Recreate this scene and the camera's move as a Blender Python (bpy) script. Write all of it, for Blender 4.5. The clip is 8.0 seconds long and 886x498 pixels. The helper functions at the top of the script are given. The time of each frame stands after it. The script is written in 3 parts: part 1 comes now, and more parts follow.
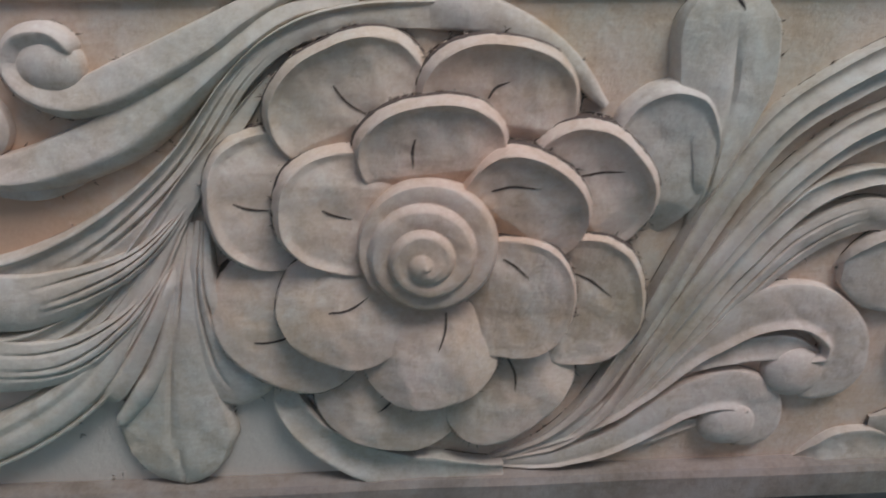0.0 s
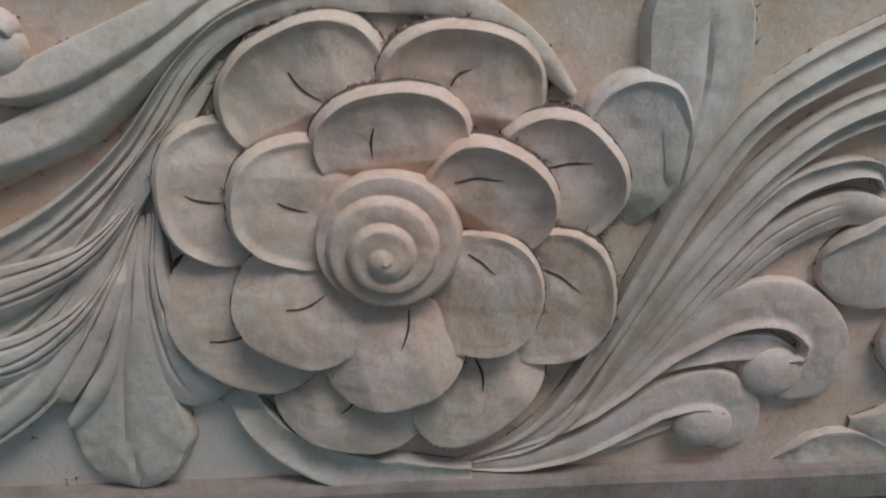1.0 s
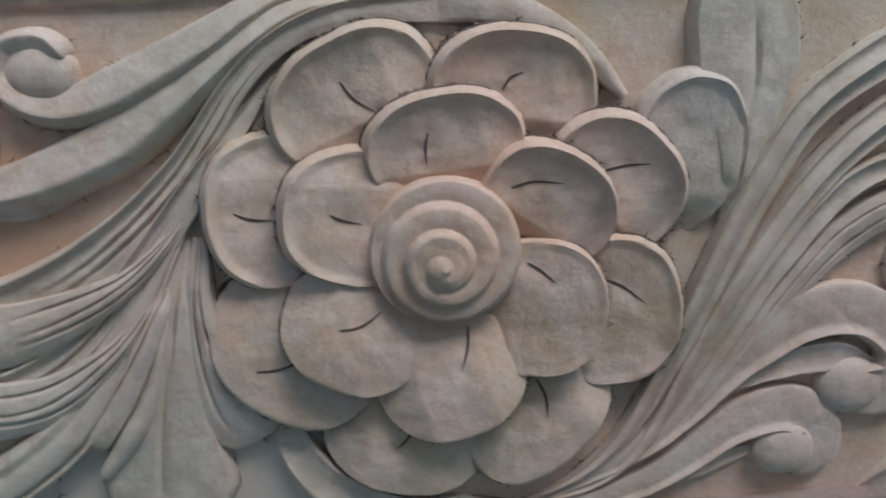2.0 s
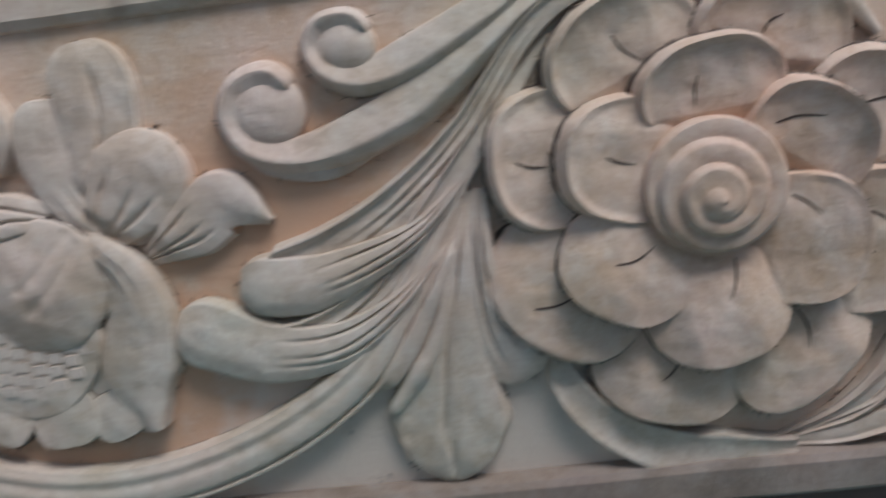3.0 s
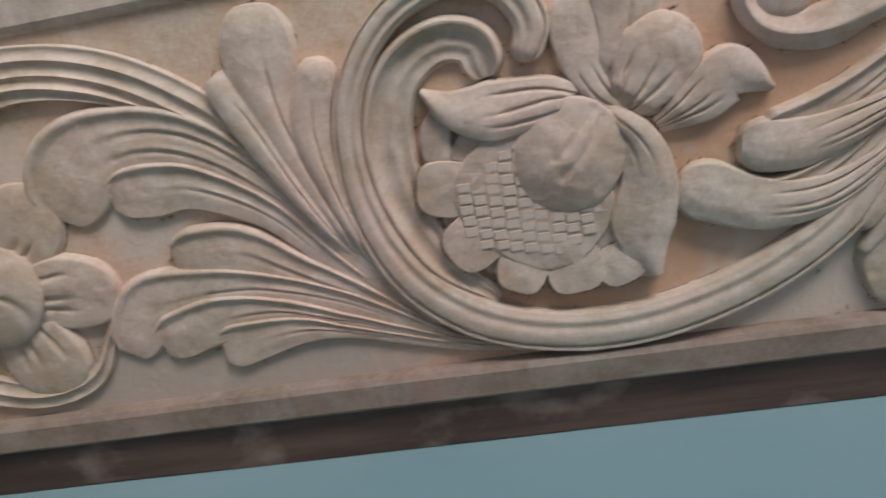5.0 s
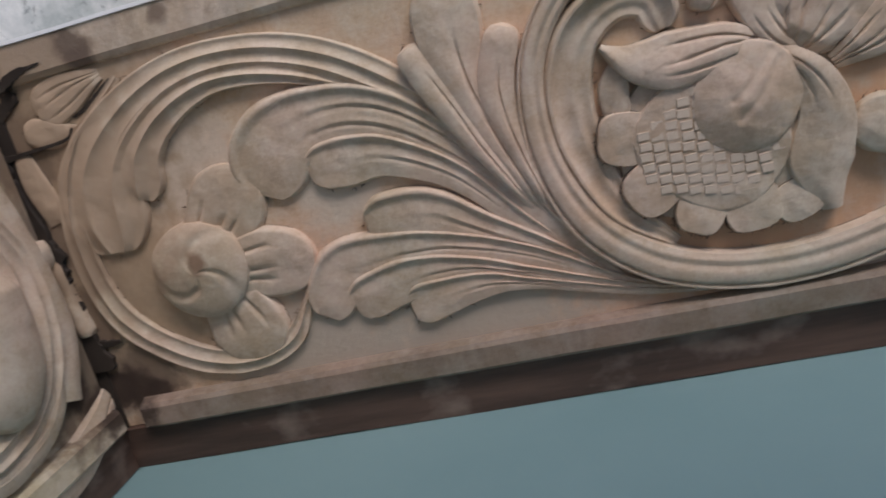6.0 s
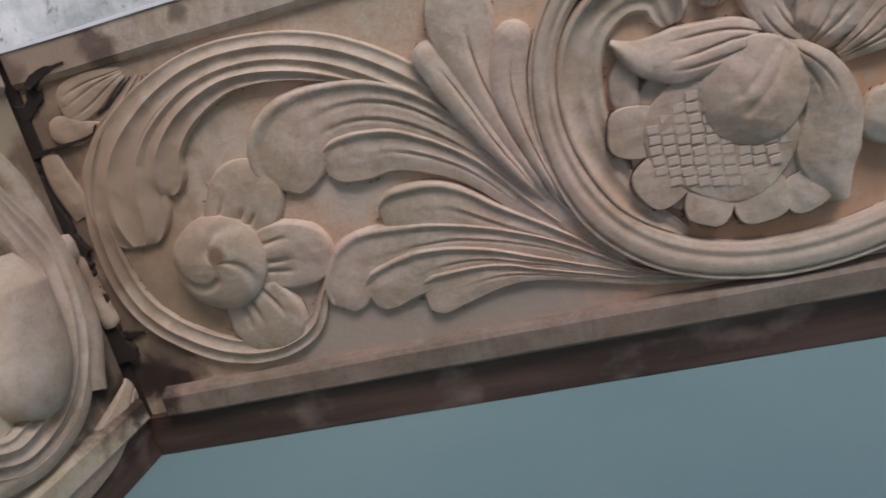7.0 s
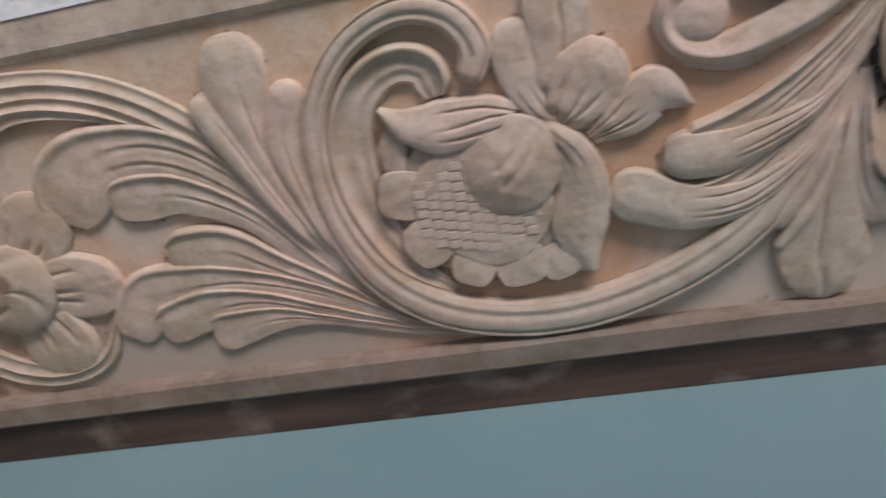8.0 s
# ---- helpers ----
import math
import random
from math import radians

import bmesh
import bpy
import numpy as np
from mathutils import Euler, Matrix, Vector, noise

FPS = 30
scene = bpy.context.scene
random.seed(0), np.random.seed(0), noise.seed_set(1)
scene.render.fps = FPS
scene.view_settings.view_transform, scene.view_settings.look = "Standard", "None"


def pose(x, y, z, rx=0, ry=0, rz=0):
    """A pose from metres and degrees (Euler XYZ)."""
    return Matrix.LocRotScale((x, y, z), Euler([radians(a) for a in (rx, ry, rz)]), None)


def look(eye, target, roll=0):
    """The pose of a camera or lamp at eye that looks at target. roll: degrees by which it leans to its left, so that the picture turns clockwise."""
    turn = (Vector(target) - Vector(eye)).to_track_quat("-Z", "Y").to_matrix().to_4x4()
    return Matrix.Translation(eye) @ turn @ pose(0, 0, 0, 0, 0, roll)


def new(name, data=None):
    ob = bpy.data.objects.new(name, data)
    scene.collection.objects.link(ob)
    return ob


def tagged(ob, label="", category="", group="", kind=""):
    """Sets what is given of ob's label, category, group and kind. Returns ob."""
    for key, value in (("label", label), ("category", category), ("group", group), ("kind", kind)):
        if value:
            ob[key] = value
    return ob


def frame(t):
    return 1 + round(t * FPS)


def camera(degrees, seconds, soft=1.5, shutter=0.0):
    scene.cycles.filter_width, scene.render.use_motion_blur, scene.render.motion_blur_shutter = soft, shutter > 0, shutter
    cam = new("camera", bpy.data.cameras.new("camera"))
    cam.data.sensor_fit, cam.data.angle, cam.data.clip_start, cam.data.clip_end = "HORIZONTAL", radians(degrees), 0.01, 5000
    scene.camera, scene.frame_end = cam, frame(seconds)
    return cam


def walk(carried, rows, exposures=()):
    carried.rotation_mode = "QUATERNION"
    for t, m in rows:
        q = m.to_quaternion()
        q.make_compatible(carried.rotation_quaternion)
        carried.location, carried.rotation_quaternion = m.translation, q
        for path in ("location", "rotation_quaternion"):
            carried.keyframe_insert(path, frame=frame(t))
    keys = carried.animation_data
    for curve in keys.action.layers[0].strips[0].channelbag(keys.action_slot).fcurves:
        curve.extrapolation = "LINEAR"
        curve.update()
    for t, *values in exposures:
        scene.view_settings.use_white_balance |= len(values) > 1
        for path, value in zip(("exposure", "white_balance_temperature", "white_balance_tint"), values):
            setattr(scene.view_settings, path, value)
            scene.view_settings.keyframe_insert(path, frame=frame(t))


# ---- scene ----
cam = camera(63.8, 8.0, soft=1.7, shutter=0.5)
PATH = [
    (0, (0.1, -0.486, 0.385), (0.172, 1.379, -0.336), -0.8),
    (0.5, (0.122, -0.484, 0.398), (0.212, 1.385, -0.307), -0.6),
    (1, (0.123, -0.47, 0.373), (0.208, 1.395, -0.343), -0.6),
    (2.5, (0.027, -0.469, 0.286), (0.087, 1.505, -0.029), -5.7),
    (3, (-0.058, -0.516, 0.272), (-0.151, 1.453, -0.069), -6.8),
    (3.5, (-0.174, -0.56, 0.255), (-0.31, 1.398, -0.126), -7),
    (4, (-0.262, -0.58, 0.279), (-0.464, 1.341, -0.242), -7.9),
    (4.5, (-0.352, -0.605, 0.279), (-0.545, 1.305, -0.281), -8.5),
    (5, (-0.422, -0.63, 0.304), (-0.659, 1.275, -0.256), -10.3),
    (6.5, (-0.571, -0.715, 0.291), (-0.973, 1.179, -0.21), -15.6),
    (7, (-0.547, -0.716, 0.296), (-0.955, 1.173, -0.222), -15.2),
    (7.5, (-0.465, -0.701, 0.325), (-0.835, 1.179, -0.249), -14.2),
    (8, (-0.349, -0.687, 0.36), (-0.651, 1.171, -0.315), -11.5),
]
walk(cam, [(t, look(eye, target, roll)) for t, eye, target, roll in PATH],
     exposures=[(0.0, -0.47, 5470, 7), (1.0, -0.47, 5500, 7), (2.5, -0.41, 5560, 8), (3.5, -0.29, 5740, 9), (5.0, -0.28, 6310, 15),
                (6.5, -0.53, 6430, 17), (7.2, -0.46, 6370, 19), (8.0, -0.34, 6440, 20)])

# ---- light ----
world = bpy.data.worlds.new("sky")
scene.world = world
world.use_nodes = True
wn = world.node_tree.nodes
sky = wn.new("ShaderNodeTexSky")
sky.sky_type = "NISHITA"
sky.sun_disc = False
sky.sun_elevation = radians(57)
sky.sun_rotation = radians(143)
wn["Background"].inputs["Strength"].default_value = 0.17
world.node_tree.links.new(sky.outputs["Color"], wn["Background"].inputs["Color"])
sun_data = bpy.data.lights.new("sun", "SUN")
sun_data.energy, sun_data.angle, sun_data.color = 5.0, radians(34), (1.0, 0.96, 0.92)
sun = new("sun", sun_data)
sun.matrix_world = look((1.0, -1.35, 2.35), (0, 0, 0))


# ---- materials ----
def mat(name, rough=0.7, metal=0.0):
    m = bpy.data.materials.new(name)
    m.use_nodes = True
    b = m.node_tree.nodes["Principled BSDF"]
    b.inputs["Roughness"].default_value, b.inputs["Metallic"].default_value = rough, metal
    return m, m.node_tree.nodes, m.node_tree.links, b


def noise_tex(n, l, vec, scale, detail=4.0, rough=0.55, stretch=None):
    t = n.new("ShaderNodeTexNoise")
    t.inputs["Scale"].default_value, t.inputs["Detail"].default_value, t.inputs["Roughness"].default_value = scale, detail, rough
    if stretch:
        mp = n.new("ShaderNodeMapping")
        mp.inputs["Scale"].default_value = stretch
        l.new(vec, mp.inputs["Vector"])
        vec = mp.outputs["Vector"]
    l.new(vec, t.inputs["Vector"])
    return t.outputs["Fac"]


def ramp(n, l, fac, stops):
    r = n.new("ShaderNodeValToRGB")
    r.color_ramp.elements[0].position, r.color_ramp.elements[0].color = stops[0][0], (*stops[0][1], 1)
    r.color_ramp.elements[1].position, r.color_ramp.elements[1].color = stops[-1][0], (*stops[-1][1], 1)
    for p, c in stops[1:-1]:
        r.color_ramp.elements.new(p).color = (*c, 1)
    l.new(fac, r.inputs["Fac"])
    return r.outputs["Color"]


def blend(n, l, fac, a, b, kind="MIX"):
    x = n.new("ShaderNodeMix")
    x.data_type, x.blend_type = "RGBA", kind
    if isinstance(fac, float):
        x.inputs[0].default_value = fac
    else:
        l.new(fac, x.inputs[0])
    for v, s in ((a, x.inputs[6]), (b, x.inputs[7])):
        if isinstance(v, tuple):
            s.default_value = (*v, 1)
        else:
            l.new(v, s)
    return x.outputs[2]


def bump(n, l, b, height, strength, dist):
    k = n.new("ShaderNodeBump")
    k.inputs["Strength"].default_value, k.inputs["Distance"].default_value = strength, dist
    l.new(height, k.inputs["Height"])
    l.new(k.outputs["Normal"], b.inputs["Normal"])


def wood(name, tan, pale, dusty, tint_spots=(), dirty=False):
    """Raw sanded wood: grain along the panel, pale sanding dust in patches."""
    m, n, l, b = mat(name, 0.78)
    pos = n.new("ShaderNodeTexCoord").outputs["Object"]
    patch = noise_tex(n, l, pos, 9.0, 5.0, 0.6)
    fine = noise_tex(n, l, pos, 60.0, 6.0, 0.65)
    grain = noise_tex(n, l, pos, 40.0, 5.0, 0.6, (0.12, 1.0, 2.2))
    hairs = noise_tex(n, l, pos, 260.0, 3.0, 0.6, (0.06, 1.0, 1.6))
    c = ramp(n, l, patch, [(0.36, tan), (0.60, pale)])
    c = blend(n, l, 0.12, c, ramp(n, l, grain, [(0.3, tuple(v * 0.75 for v in tan)), (0.7, pale)]))
    blotch = noise_tex(n, l, pos, 30.0, 8.0, 0.72)
    c = blend(n, l, ramp(n, l, blotch, [(0.43, (0, 0, 0)), (0.70, (0.7, 0.7, 0.7))]), c, dusty)
    c = blend(n, l, ramp(n, l, fine, [(0.30, (0.28, 0.28, 0.28)), (0.46, (0, 0, 0))]), c, tuple(v * 0.62 for v in tan))
    c = blend(n, l, 0.03, c, ramp(n, l, hairs, [(0.35, (0.25, 0.2, 0.16)), (0.6, (0.9, 0.88, 0.84))]), "OVERLAY")
    hue = ramp(n, l, noise_tex(n, l, pos, 4.5, 3.0), [(0.36, (0.93, 1.0, 0.95)), (0.62, (1.06, 0.98, 0.95))])
    c = blend(n, l, 1.0, c, hue, "MULTIPLY")
    speck = noise_tex(n, l, pos, 210.0, 4.0, 0.7)
    c = blend(n, l, 0.17, c, ramp(n, l, speck, [(0.34, (0.30, 0.29, 0.28)), (0.66, (0.70, 0.70, 0.70))]), "OVERLAY")
    if dirty:
        dirt = ramp(n, l, noise_tex(n, l, pos, 13.0, 7.0, 0.7, (1.0, 1.0, 0.6)), [(0.50, (0, 0, 0)), (0.70, (0.6, 0.6, 0.6))])
        c = blend(n, l, dirt, c, (0.13, 0.085, 0.06))
    # tinted patches at set places: stains, dust, warm wood and painted shade
    for place, size, tint in tint_spots:
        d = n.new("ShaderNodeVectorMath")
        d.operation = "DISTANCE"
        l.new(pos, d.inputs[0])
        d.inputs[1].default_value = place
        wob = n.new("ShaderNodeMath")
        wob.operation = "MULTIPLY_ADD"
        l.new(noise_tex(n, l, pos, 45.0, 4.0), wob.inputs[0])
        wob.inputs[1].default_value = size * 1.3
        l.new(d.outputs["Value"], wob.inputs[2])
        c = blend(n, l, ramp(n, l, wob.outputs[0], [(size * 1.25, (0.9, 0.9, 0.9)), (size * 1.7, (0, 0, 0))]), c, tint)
    l.new(c, b.inputs["Base Color"])
    h = blend(n, l, 0.85, grain, noise_tex(n, l, pos, 120.0, 7.0, 0.7))
    bump(n, l, b, h, 0.75, 0.0017)
    return m


TAN, PALE, DUST = (0.52, 0.372, 0.262), (0.61, 0.48, 0.375), (0.69, 0.595, 0.51)
DARK = (0.045, 0.026, 0.018)
BROWN = (0.20, 0.135, 0.09)
DUSTY = (0.67, 0.545, 0.43)
WARM = (0.62, 0.37, 0.225)
dust_drifts = [((-0.42, 0.0, 0.075), 0.11, WARM), ((-0.27, 0.0, 0.10), 0.08, WARM), ((-0.21, 0.0, 0.225), 0.10, WARM), ((-0.50, 0.0, 0.20), 0.06, WARM), ((-0.84, 0.0, 0.0), 0.13, (0.51, 0.415, 0.33)), ((-0.66, 0.0, -0.01), 0.13, (0.51, 0.415, 0.33)), ((-0.935, 0.0, 0.235), 0.085, DUSTY), ((-0.77, 0.0, 0.20), 0.06, DUSTY), ((-0.17, 0.0, 0.03), 0.12, DUSTY),
               ((-0.02, 0.0, 0.02), 0.10, DUSTY)]
# Dark and brown patches: corner stains, with corner shade put in as colour
corner_stains_and_shade = dust_drifts + [((-1.06, 0.0, 0.30), 0.17, (0.43, 0.305, 0.20)), ((-1.05, 0.0, 0.12), 0.14, (0.43, 0.305, 0.20)), ((-1.085, 0.0, 0.025), 0.055, (0.075, 0.048, 0.034)), ((-1.10, 0.0, 0.25), 0.11, (0.36, 0.255, 0.165)), ((-1.09, 0.0, 0.10), 0.09, (0.36, 0.255, 0.165)), ((-1.08, 0.0, 0.36), 0.06, (0.34, 0.24, 0.155)), ((-1.10, 0.0, 0.11), 0.05, BROWN), ((-1.105, 0.0, 0.20), 0.045, BROWN), ((-1.10, 0.0, 0.31), 0.05, BROWN), ((-1.06, 0.0, 0.03), 0.05, (0.19, 0.13, 0.09)), ((-1.078, 0.0, 0.018), 0.030, DARK), ((-1.055, 0.0, 0.004), 0.022, DARK), ((-1.10, 0.0, 0.02), 0.028, DARK)]
wood_board = wood("raw_wood_board", (0.60, 0.385, 0.245), (0.65, 0.465, 0.335), (0.69, 0.585, 0.485), corner_stains_and_shade)
# The brown corner patches on the carving are stains plus painted shade
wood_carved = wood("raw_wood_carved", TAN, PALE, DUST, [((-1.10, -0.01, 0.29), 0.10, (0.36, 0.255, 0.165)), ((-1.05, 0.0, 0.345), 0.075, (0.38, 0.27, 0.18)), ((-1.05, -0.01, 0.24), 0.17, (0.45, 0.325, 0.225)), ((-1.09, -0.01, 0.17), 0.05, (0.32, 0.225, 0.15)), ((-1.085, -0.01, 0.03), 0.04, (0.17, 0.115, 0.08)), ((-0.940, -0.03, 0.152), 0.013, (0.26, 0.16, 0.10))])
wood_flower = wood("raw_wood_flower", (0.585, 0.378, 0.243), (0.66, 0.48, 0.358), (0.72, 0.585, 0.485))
wood_rail = wood("raw_wood_rail", (0.235, 0.163, 0.114), (0.305, 0.232, 0.181), (0.36, 0.30, 0.256), [((-1.10, -0.01, -0.01), 0.05, DARK)], True)
wood_top = wood("raw_wood_top_rail", TAN, PALE, DUST, [((-1.07, -0.008, 0.39), 0.10, (0.40, 0.29, 0.20)), ((-1.00, -0.008, 0.395), 0.022, (0.16, 0.11, 0.08)), ((-0.996, -0.008, 0.378), 0.016, (0.16, 0.11, 0.08)), ((-1.115, -0.008, 0.39), 0.03, (0.2, 0.14, 0.1)), ((-0.90, -0.008, 0.40), 0.014, (0.2, 0.14, 0.1))], True)
# Raised in tone for light on the side face; patches mix stains and shade
wood_side_lit = wood("raw_wood_side_lit", (0.60, 0.47, 0.31), (0.70, 0.60, 0.45), (0.78, 0.71, 0.61), [((-0.06, 0.0, 0.33), 0.12, (0.42, 0.34, 0.22)), ((-0.05, -0.01, 0.225), 0.085, (0.24, 0.17, 0.115)), ((-0.05, -0.01, 0.05), 0.09, BROWN), ((-0.05, 0.0, 0.045), 0.03, DARK), ((-0.02, 0.0, 0.0), 0.04, DARK), ((-0.012, 0.0, 0.20), 0.055, (0.2, 0.15, 0.11)), ((-0.006, 0.0, 0.12), 0.035, BROWN), ((-0.006, 0.0, 0.30), 0.035, BROWN)])


def stained():
    m, n, l, b = mat("dark_stained_wood", 0.6)
    pos = n.new("ShaderNodeTexCoord").outputs["Object"]
    base = ramp(n, l, noise_tex(n, l, pos, 30.0, 5.0, 0.6, (0.15, 1, 1.5)), [(0.3, (0.056, 0.031, 0.022)), (0.7, (0.15, 0.085, 0.060))])
    worn = ramp(n, l, noise_tex(n, l, pos, 15.0, 4.0, 0.52, (0.7, 1, 1.0)), [(0.55, (0, 0, 0)), (0.74, (0.65, 0.65, 0.65))])
    l.new(blend(n, l, worn, base, (0.42, 0.31, 0.25)), b.inputs["Base Color"])
    bump(n, l, b, noise_tex(n, l, pos, 90.0, 5.0), 0.3, 0.001)
    return m


def painted(name, c0, c1, rough=0.5):
    m, n, l, b = mat(name, rough)
    pos = n.new("ShaderNodeTexCoord").outputs["Object"]
    l.new(ramp(n, l, noise_tex(n, l, pos, 3.0, 5.0), [(0.35, c0), (0.65, c1)]), b.inputs["Base Color"])
    bump(n, l, b, noise_tex(n, l, pos, 220.0, 3.0), 0.08, 0.0005)
    return m


def speckled_stone():
    m, n, l, b = mat("speckled_stone", 0.4)
    pos = n.new("ShaderNodeTexCoord").outputs["Object"]
    c = ramp(n, l, noise_tex(n, l, pos, 14.0, 6.0, 0.65), [(0.35, (0.46, 0.50, 0.48)), (0.6, (0.86, 0.86, 0.83))])
    spots = ramp(n, l, noise_tex(n, l, pos, 38.0, 6.0, 0.7), [(0.56, (0, 0, 0)), (0.66, (1, 1, 1))])
    l.new(blend(n, l, spots, c, (0.09, 0.11, 0.11)), b.inputs["Base Color"])
    return m


wood_stained = stained()
teal_paint = painted("teal_paint", (0.200, 0.322, 0.326), (0.226, 0.350, 0.354))
stone = speckled_stone()
concrete = painted("concrete", (0.3, 0.29, 0.27), (0.36, 0.35, 0.33), 0.85)
joint_dark = painted("glue_and_gap_dark", (0.018, 0.012, 0.009), (0.045, 0.03, 0.02), 0.8)
# Brown of frayed fibres, also painted into cuts as their shade
fray_and_shade = painted("frayed_cut_shade", (0.06, 0.038, 0.026), (0.13, 0.085, 0.06), 0.9)
bounce_paint = painted("bounce_white", (0.76, 0.73, 0.68), (0.84, 0.81, 0.76), 0.85)
white_edge = painted("white_edge", (0.88, 0.88, 0.87), (0.92, 0.92, 0.91), 0.35)


# ---- mesh makers ----
def part(name, verts, faces, material, parent, label="", smooth=True, dark=()):
    """One mesh as a part; dark: the numbers of the faces painted as shade in a cut."""
    me = bpy.data.meshes.new(name)
    me.from_pydata(verts, [], faces)
    me.materials.append(material)
    if smooth:
        me.polygons.foreach_set("use_smooth", [True] * len(me.polygons))
        me.set_sharp_from_angle(angle=radians(38))
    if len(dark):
        me.materials.append(fray_and_shade)
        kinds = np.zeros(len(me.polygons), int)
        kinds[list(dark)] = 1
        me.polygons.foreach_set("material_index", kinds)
    ob = new(name, me)
    ob.parent = parent
    if label:
        tagged(ob, label)
    return ob


def grid_faces(nu, nv, wrap=False):
    f = []
    for i in range(nu - 1):
        for j in range(nv if wrap else nv - 1):
            k = (j + 1) % nv
            f.append((i * nv + j, i * nv + k, (i + 1) * nv + k, (i + 1) * nv + j))
    return f


def spline(pts, n):
    """Catmull-Rom through the points; also the running position among them."""
    p = np.array(pts, float)
    p = np.vstack([2 * p[0] - p[1], p, 2 * p[-1] - p[-2]])
    u = np.linspace(0, len(pts) - 1 - 1e-9, n)
    i = u.astype(int)
    f = (u - i)[:, None]
    a, b, c, d = p[i], p[i + 1], p[i + 2], p[i + 3]
    return 0.5 * (2 * b + (c - a) * f + (2 * a - 5 * b + 4 * c - d) * f ** 2 + (3 * b - a - 3 * c + d) * f ** 3), u


FEET = []
rng = random.Random(4)


def wobble(x, z, amount, scale=38.0):
    """Chisel unevenness."""
    return amount * (noise.noise(Vector((x * scale, z * scale, 3.1))) + 0.5 * noise.noise(Vector((x * scale * 2.7, z * scale * 2.7, 7.7))))


def frond(name, parent, pts, widths, height, flutes=1, style="gouge", end=0.0, lift=0.0, start=0.0, lean=0.0):
    """A carved strand along a curve: flutes with crests, sides cut down to the board, a rounded end."""
    nu, nv = 12 * (len(pts) - 1) + 7, 10 * flutes + 11
    height *= 0.84
    c, u = spline(pts, nu)
    w = np.interp(u, range(len(pts)), widths)
    w = np.convolve(np.pad(w, 4, "edge"), np.hanning(11)[1:-1] / np.hanning(11).sum(), "valid")
    along = np.concatenate([[0], np.cumsum(np.hypot(*np.diff(c, axis=0).T))])
    total = along[-1]
    t = np.gradient(c, axis=0)
    t /= np.maximum(np.hypot(t[:, 0], t[:, 1]), 1e-9)[:, None]
    verts = []
    for i in range(nu):
        wi, k = w[i], 1.0
        if style == "dark":
            wi *= 1 + 0.55 * noise.noise(Vector((c[i, 0] * 140, c[i, 1] * 140, 5.5)))
        left = total - along[i]
        span = min(w[-1], total * 0.5) if end else 0.0
        if span and left < span:
            k = math.sqrt(max(1 - (1 - left / span) ** 2, 0.0))
        rise = 1.0 if style == "dark" else min(1.0, 0.35 + along[i] / (total * 0.3)) * min(1.0, 0.5 + wi / 0.02)
        for j in range(nv):
            s = -1 + 2 * (j - 1) / (nv - 3)
            s = math.copysign(min(abs(s), 0.985) ** 0.85, s) if 0 < j < nv - 1 else math.copysign(1.0, s)
            ph = (s + 1) / 2 * flutes
            g = abs(math.sin(math.pi * ph))
            if style == "gouge":
                shape = (1.0 - 0.42 * g ** 0.7) * (0.84 + 0.16 * math.cos(s * 1.5))
            elif style == "hollow":
                shape = 0.66 + 0.34 * s * s
            elif style == "leaf":
                shape = 0.70 + 0.30 * math.cos(s * 1.45) + 0.10 * math.sin(s * 2.2)
                fade = min(1.0, max(0.0, ((start or 0.88) - along[i] / total) * 5))
                for q in range(1, flutes):
                    sq = -0.85 + 1.7 * q / flutes + 0.10 * math.sin(u[i] * 1.1 + q * 2)
                    shape -= min(0.34, 0.0033 / height) * math.exp(-((s - sq) / 0.058) ** 2) * fade
            elif style == "crest":
                shape = 0.56 + 0.14 * math.cos(s * 1.5) + 0.36 * (0.25 + 0.75 * k) * math.exp(-((s + 0.80) / 0.15) ** 2)
                fade = min(1.0, max(0.0, (0.86 - along[i] / total) * 5)) * min(1.0, max(0.0, along[i] / total - 0.28) * 4)
                for q in range(1, flutes):
                    sq = -0.62 + 1.5 * q / flutes + 0.08 * math.sin(u[i] * 1.1 + q * 2)
                    shape += (0.11 * math.exp(-((s - sq + 0.12) / 0.11) ** 2) - 0.19 * math.exp(-((s - sq) / 0.075) ** 2)) * fade
            elif style == "band":
                shape = 0.70 + 0.30 * math.cos((s - 0.15) * 1.45) - 0.20 * math.exp(-((s - 0.66) / 0.07) ** 2) - 0.10 * math.exp(-((s + 0.25) / 0.16) ** 2) + 0.06 * math.exp(-((s + 0.6) / 0.12) ** 2)
            elif style == "cove":
                shape = 0.42 + 0.08 * s + 0.52 * math.exp(-((s - 0.66) / 0.20) ** 2) + 0.16 * math.exp(-((s + 0.22) / 0.14) ** 2) + 0.12 * math.exp(-((s + 0.78) / 0.12) ** 2)
            elif style == "ridge":
                shape = 1 - 0.50 * (0.34 - s) / 1.34 if s < 0.34 else 1 - 0.72 * ((s - 0.34) / 0.66) ** 1.4
            # flat dark ribbon laid on top as the shade inside a crack or notch
            elif style == "dark":
                shape = 1.0
            else:
                shape = 0.62 + 0.38 * g ** 0.8 if flutes > 1 else 0.55 + 0.45 * math.sqrt(max(1 - s * s, 0))
                shape *= 0.75 + 0.25 * math.sqrt(max(1 - 0.8 * s * s, 0))
            edge = min(1.0, (1 - abs(s)) / 0.13) if wi > 1e-5 else 0
            edge = math.sin(edge * math.pi / 2)
            x = c[i, 0] - t[i, 1] * wi * k * s
            z = c[i, 1] + t[i, 0] * wi * k * s
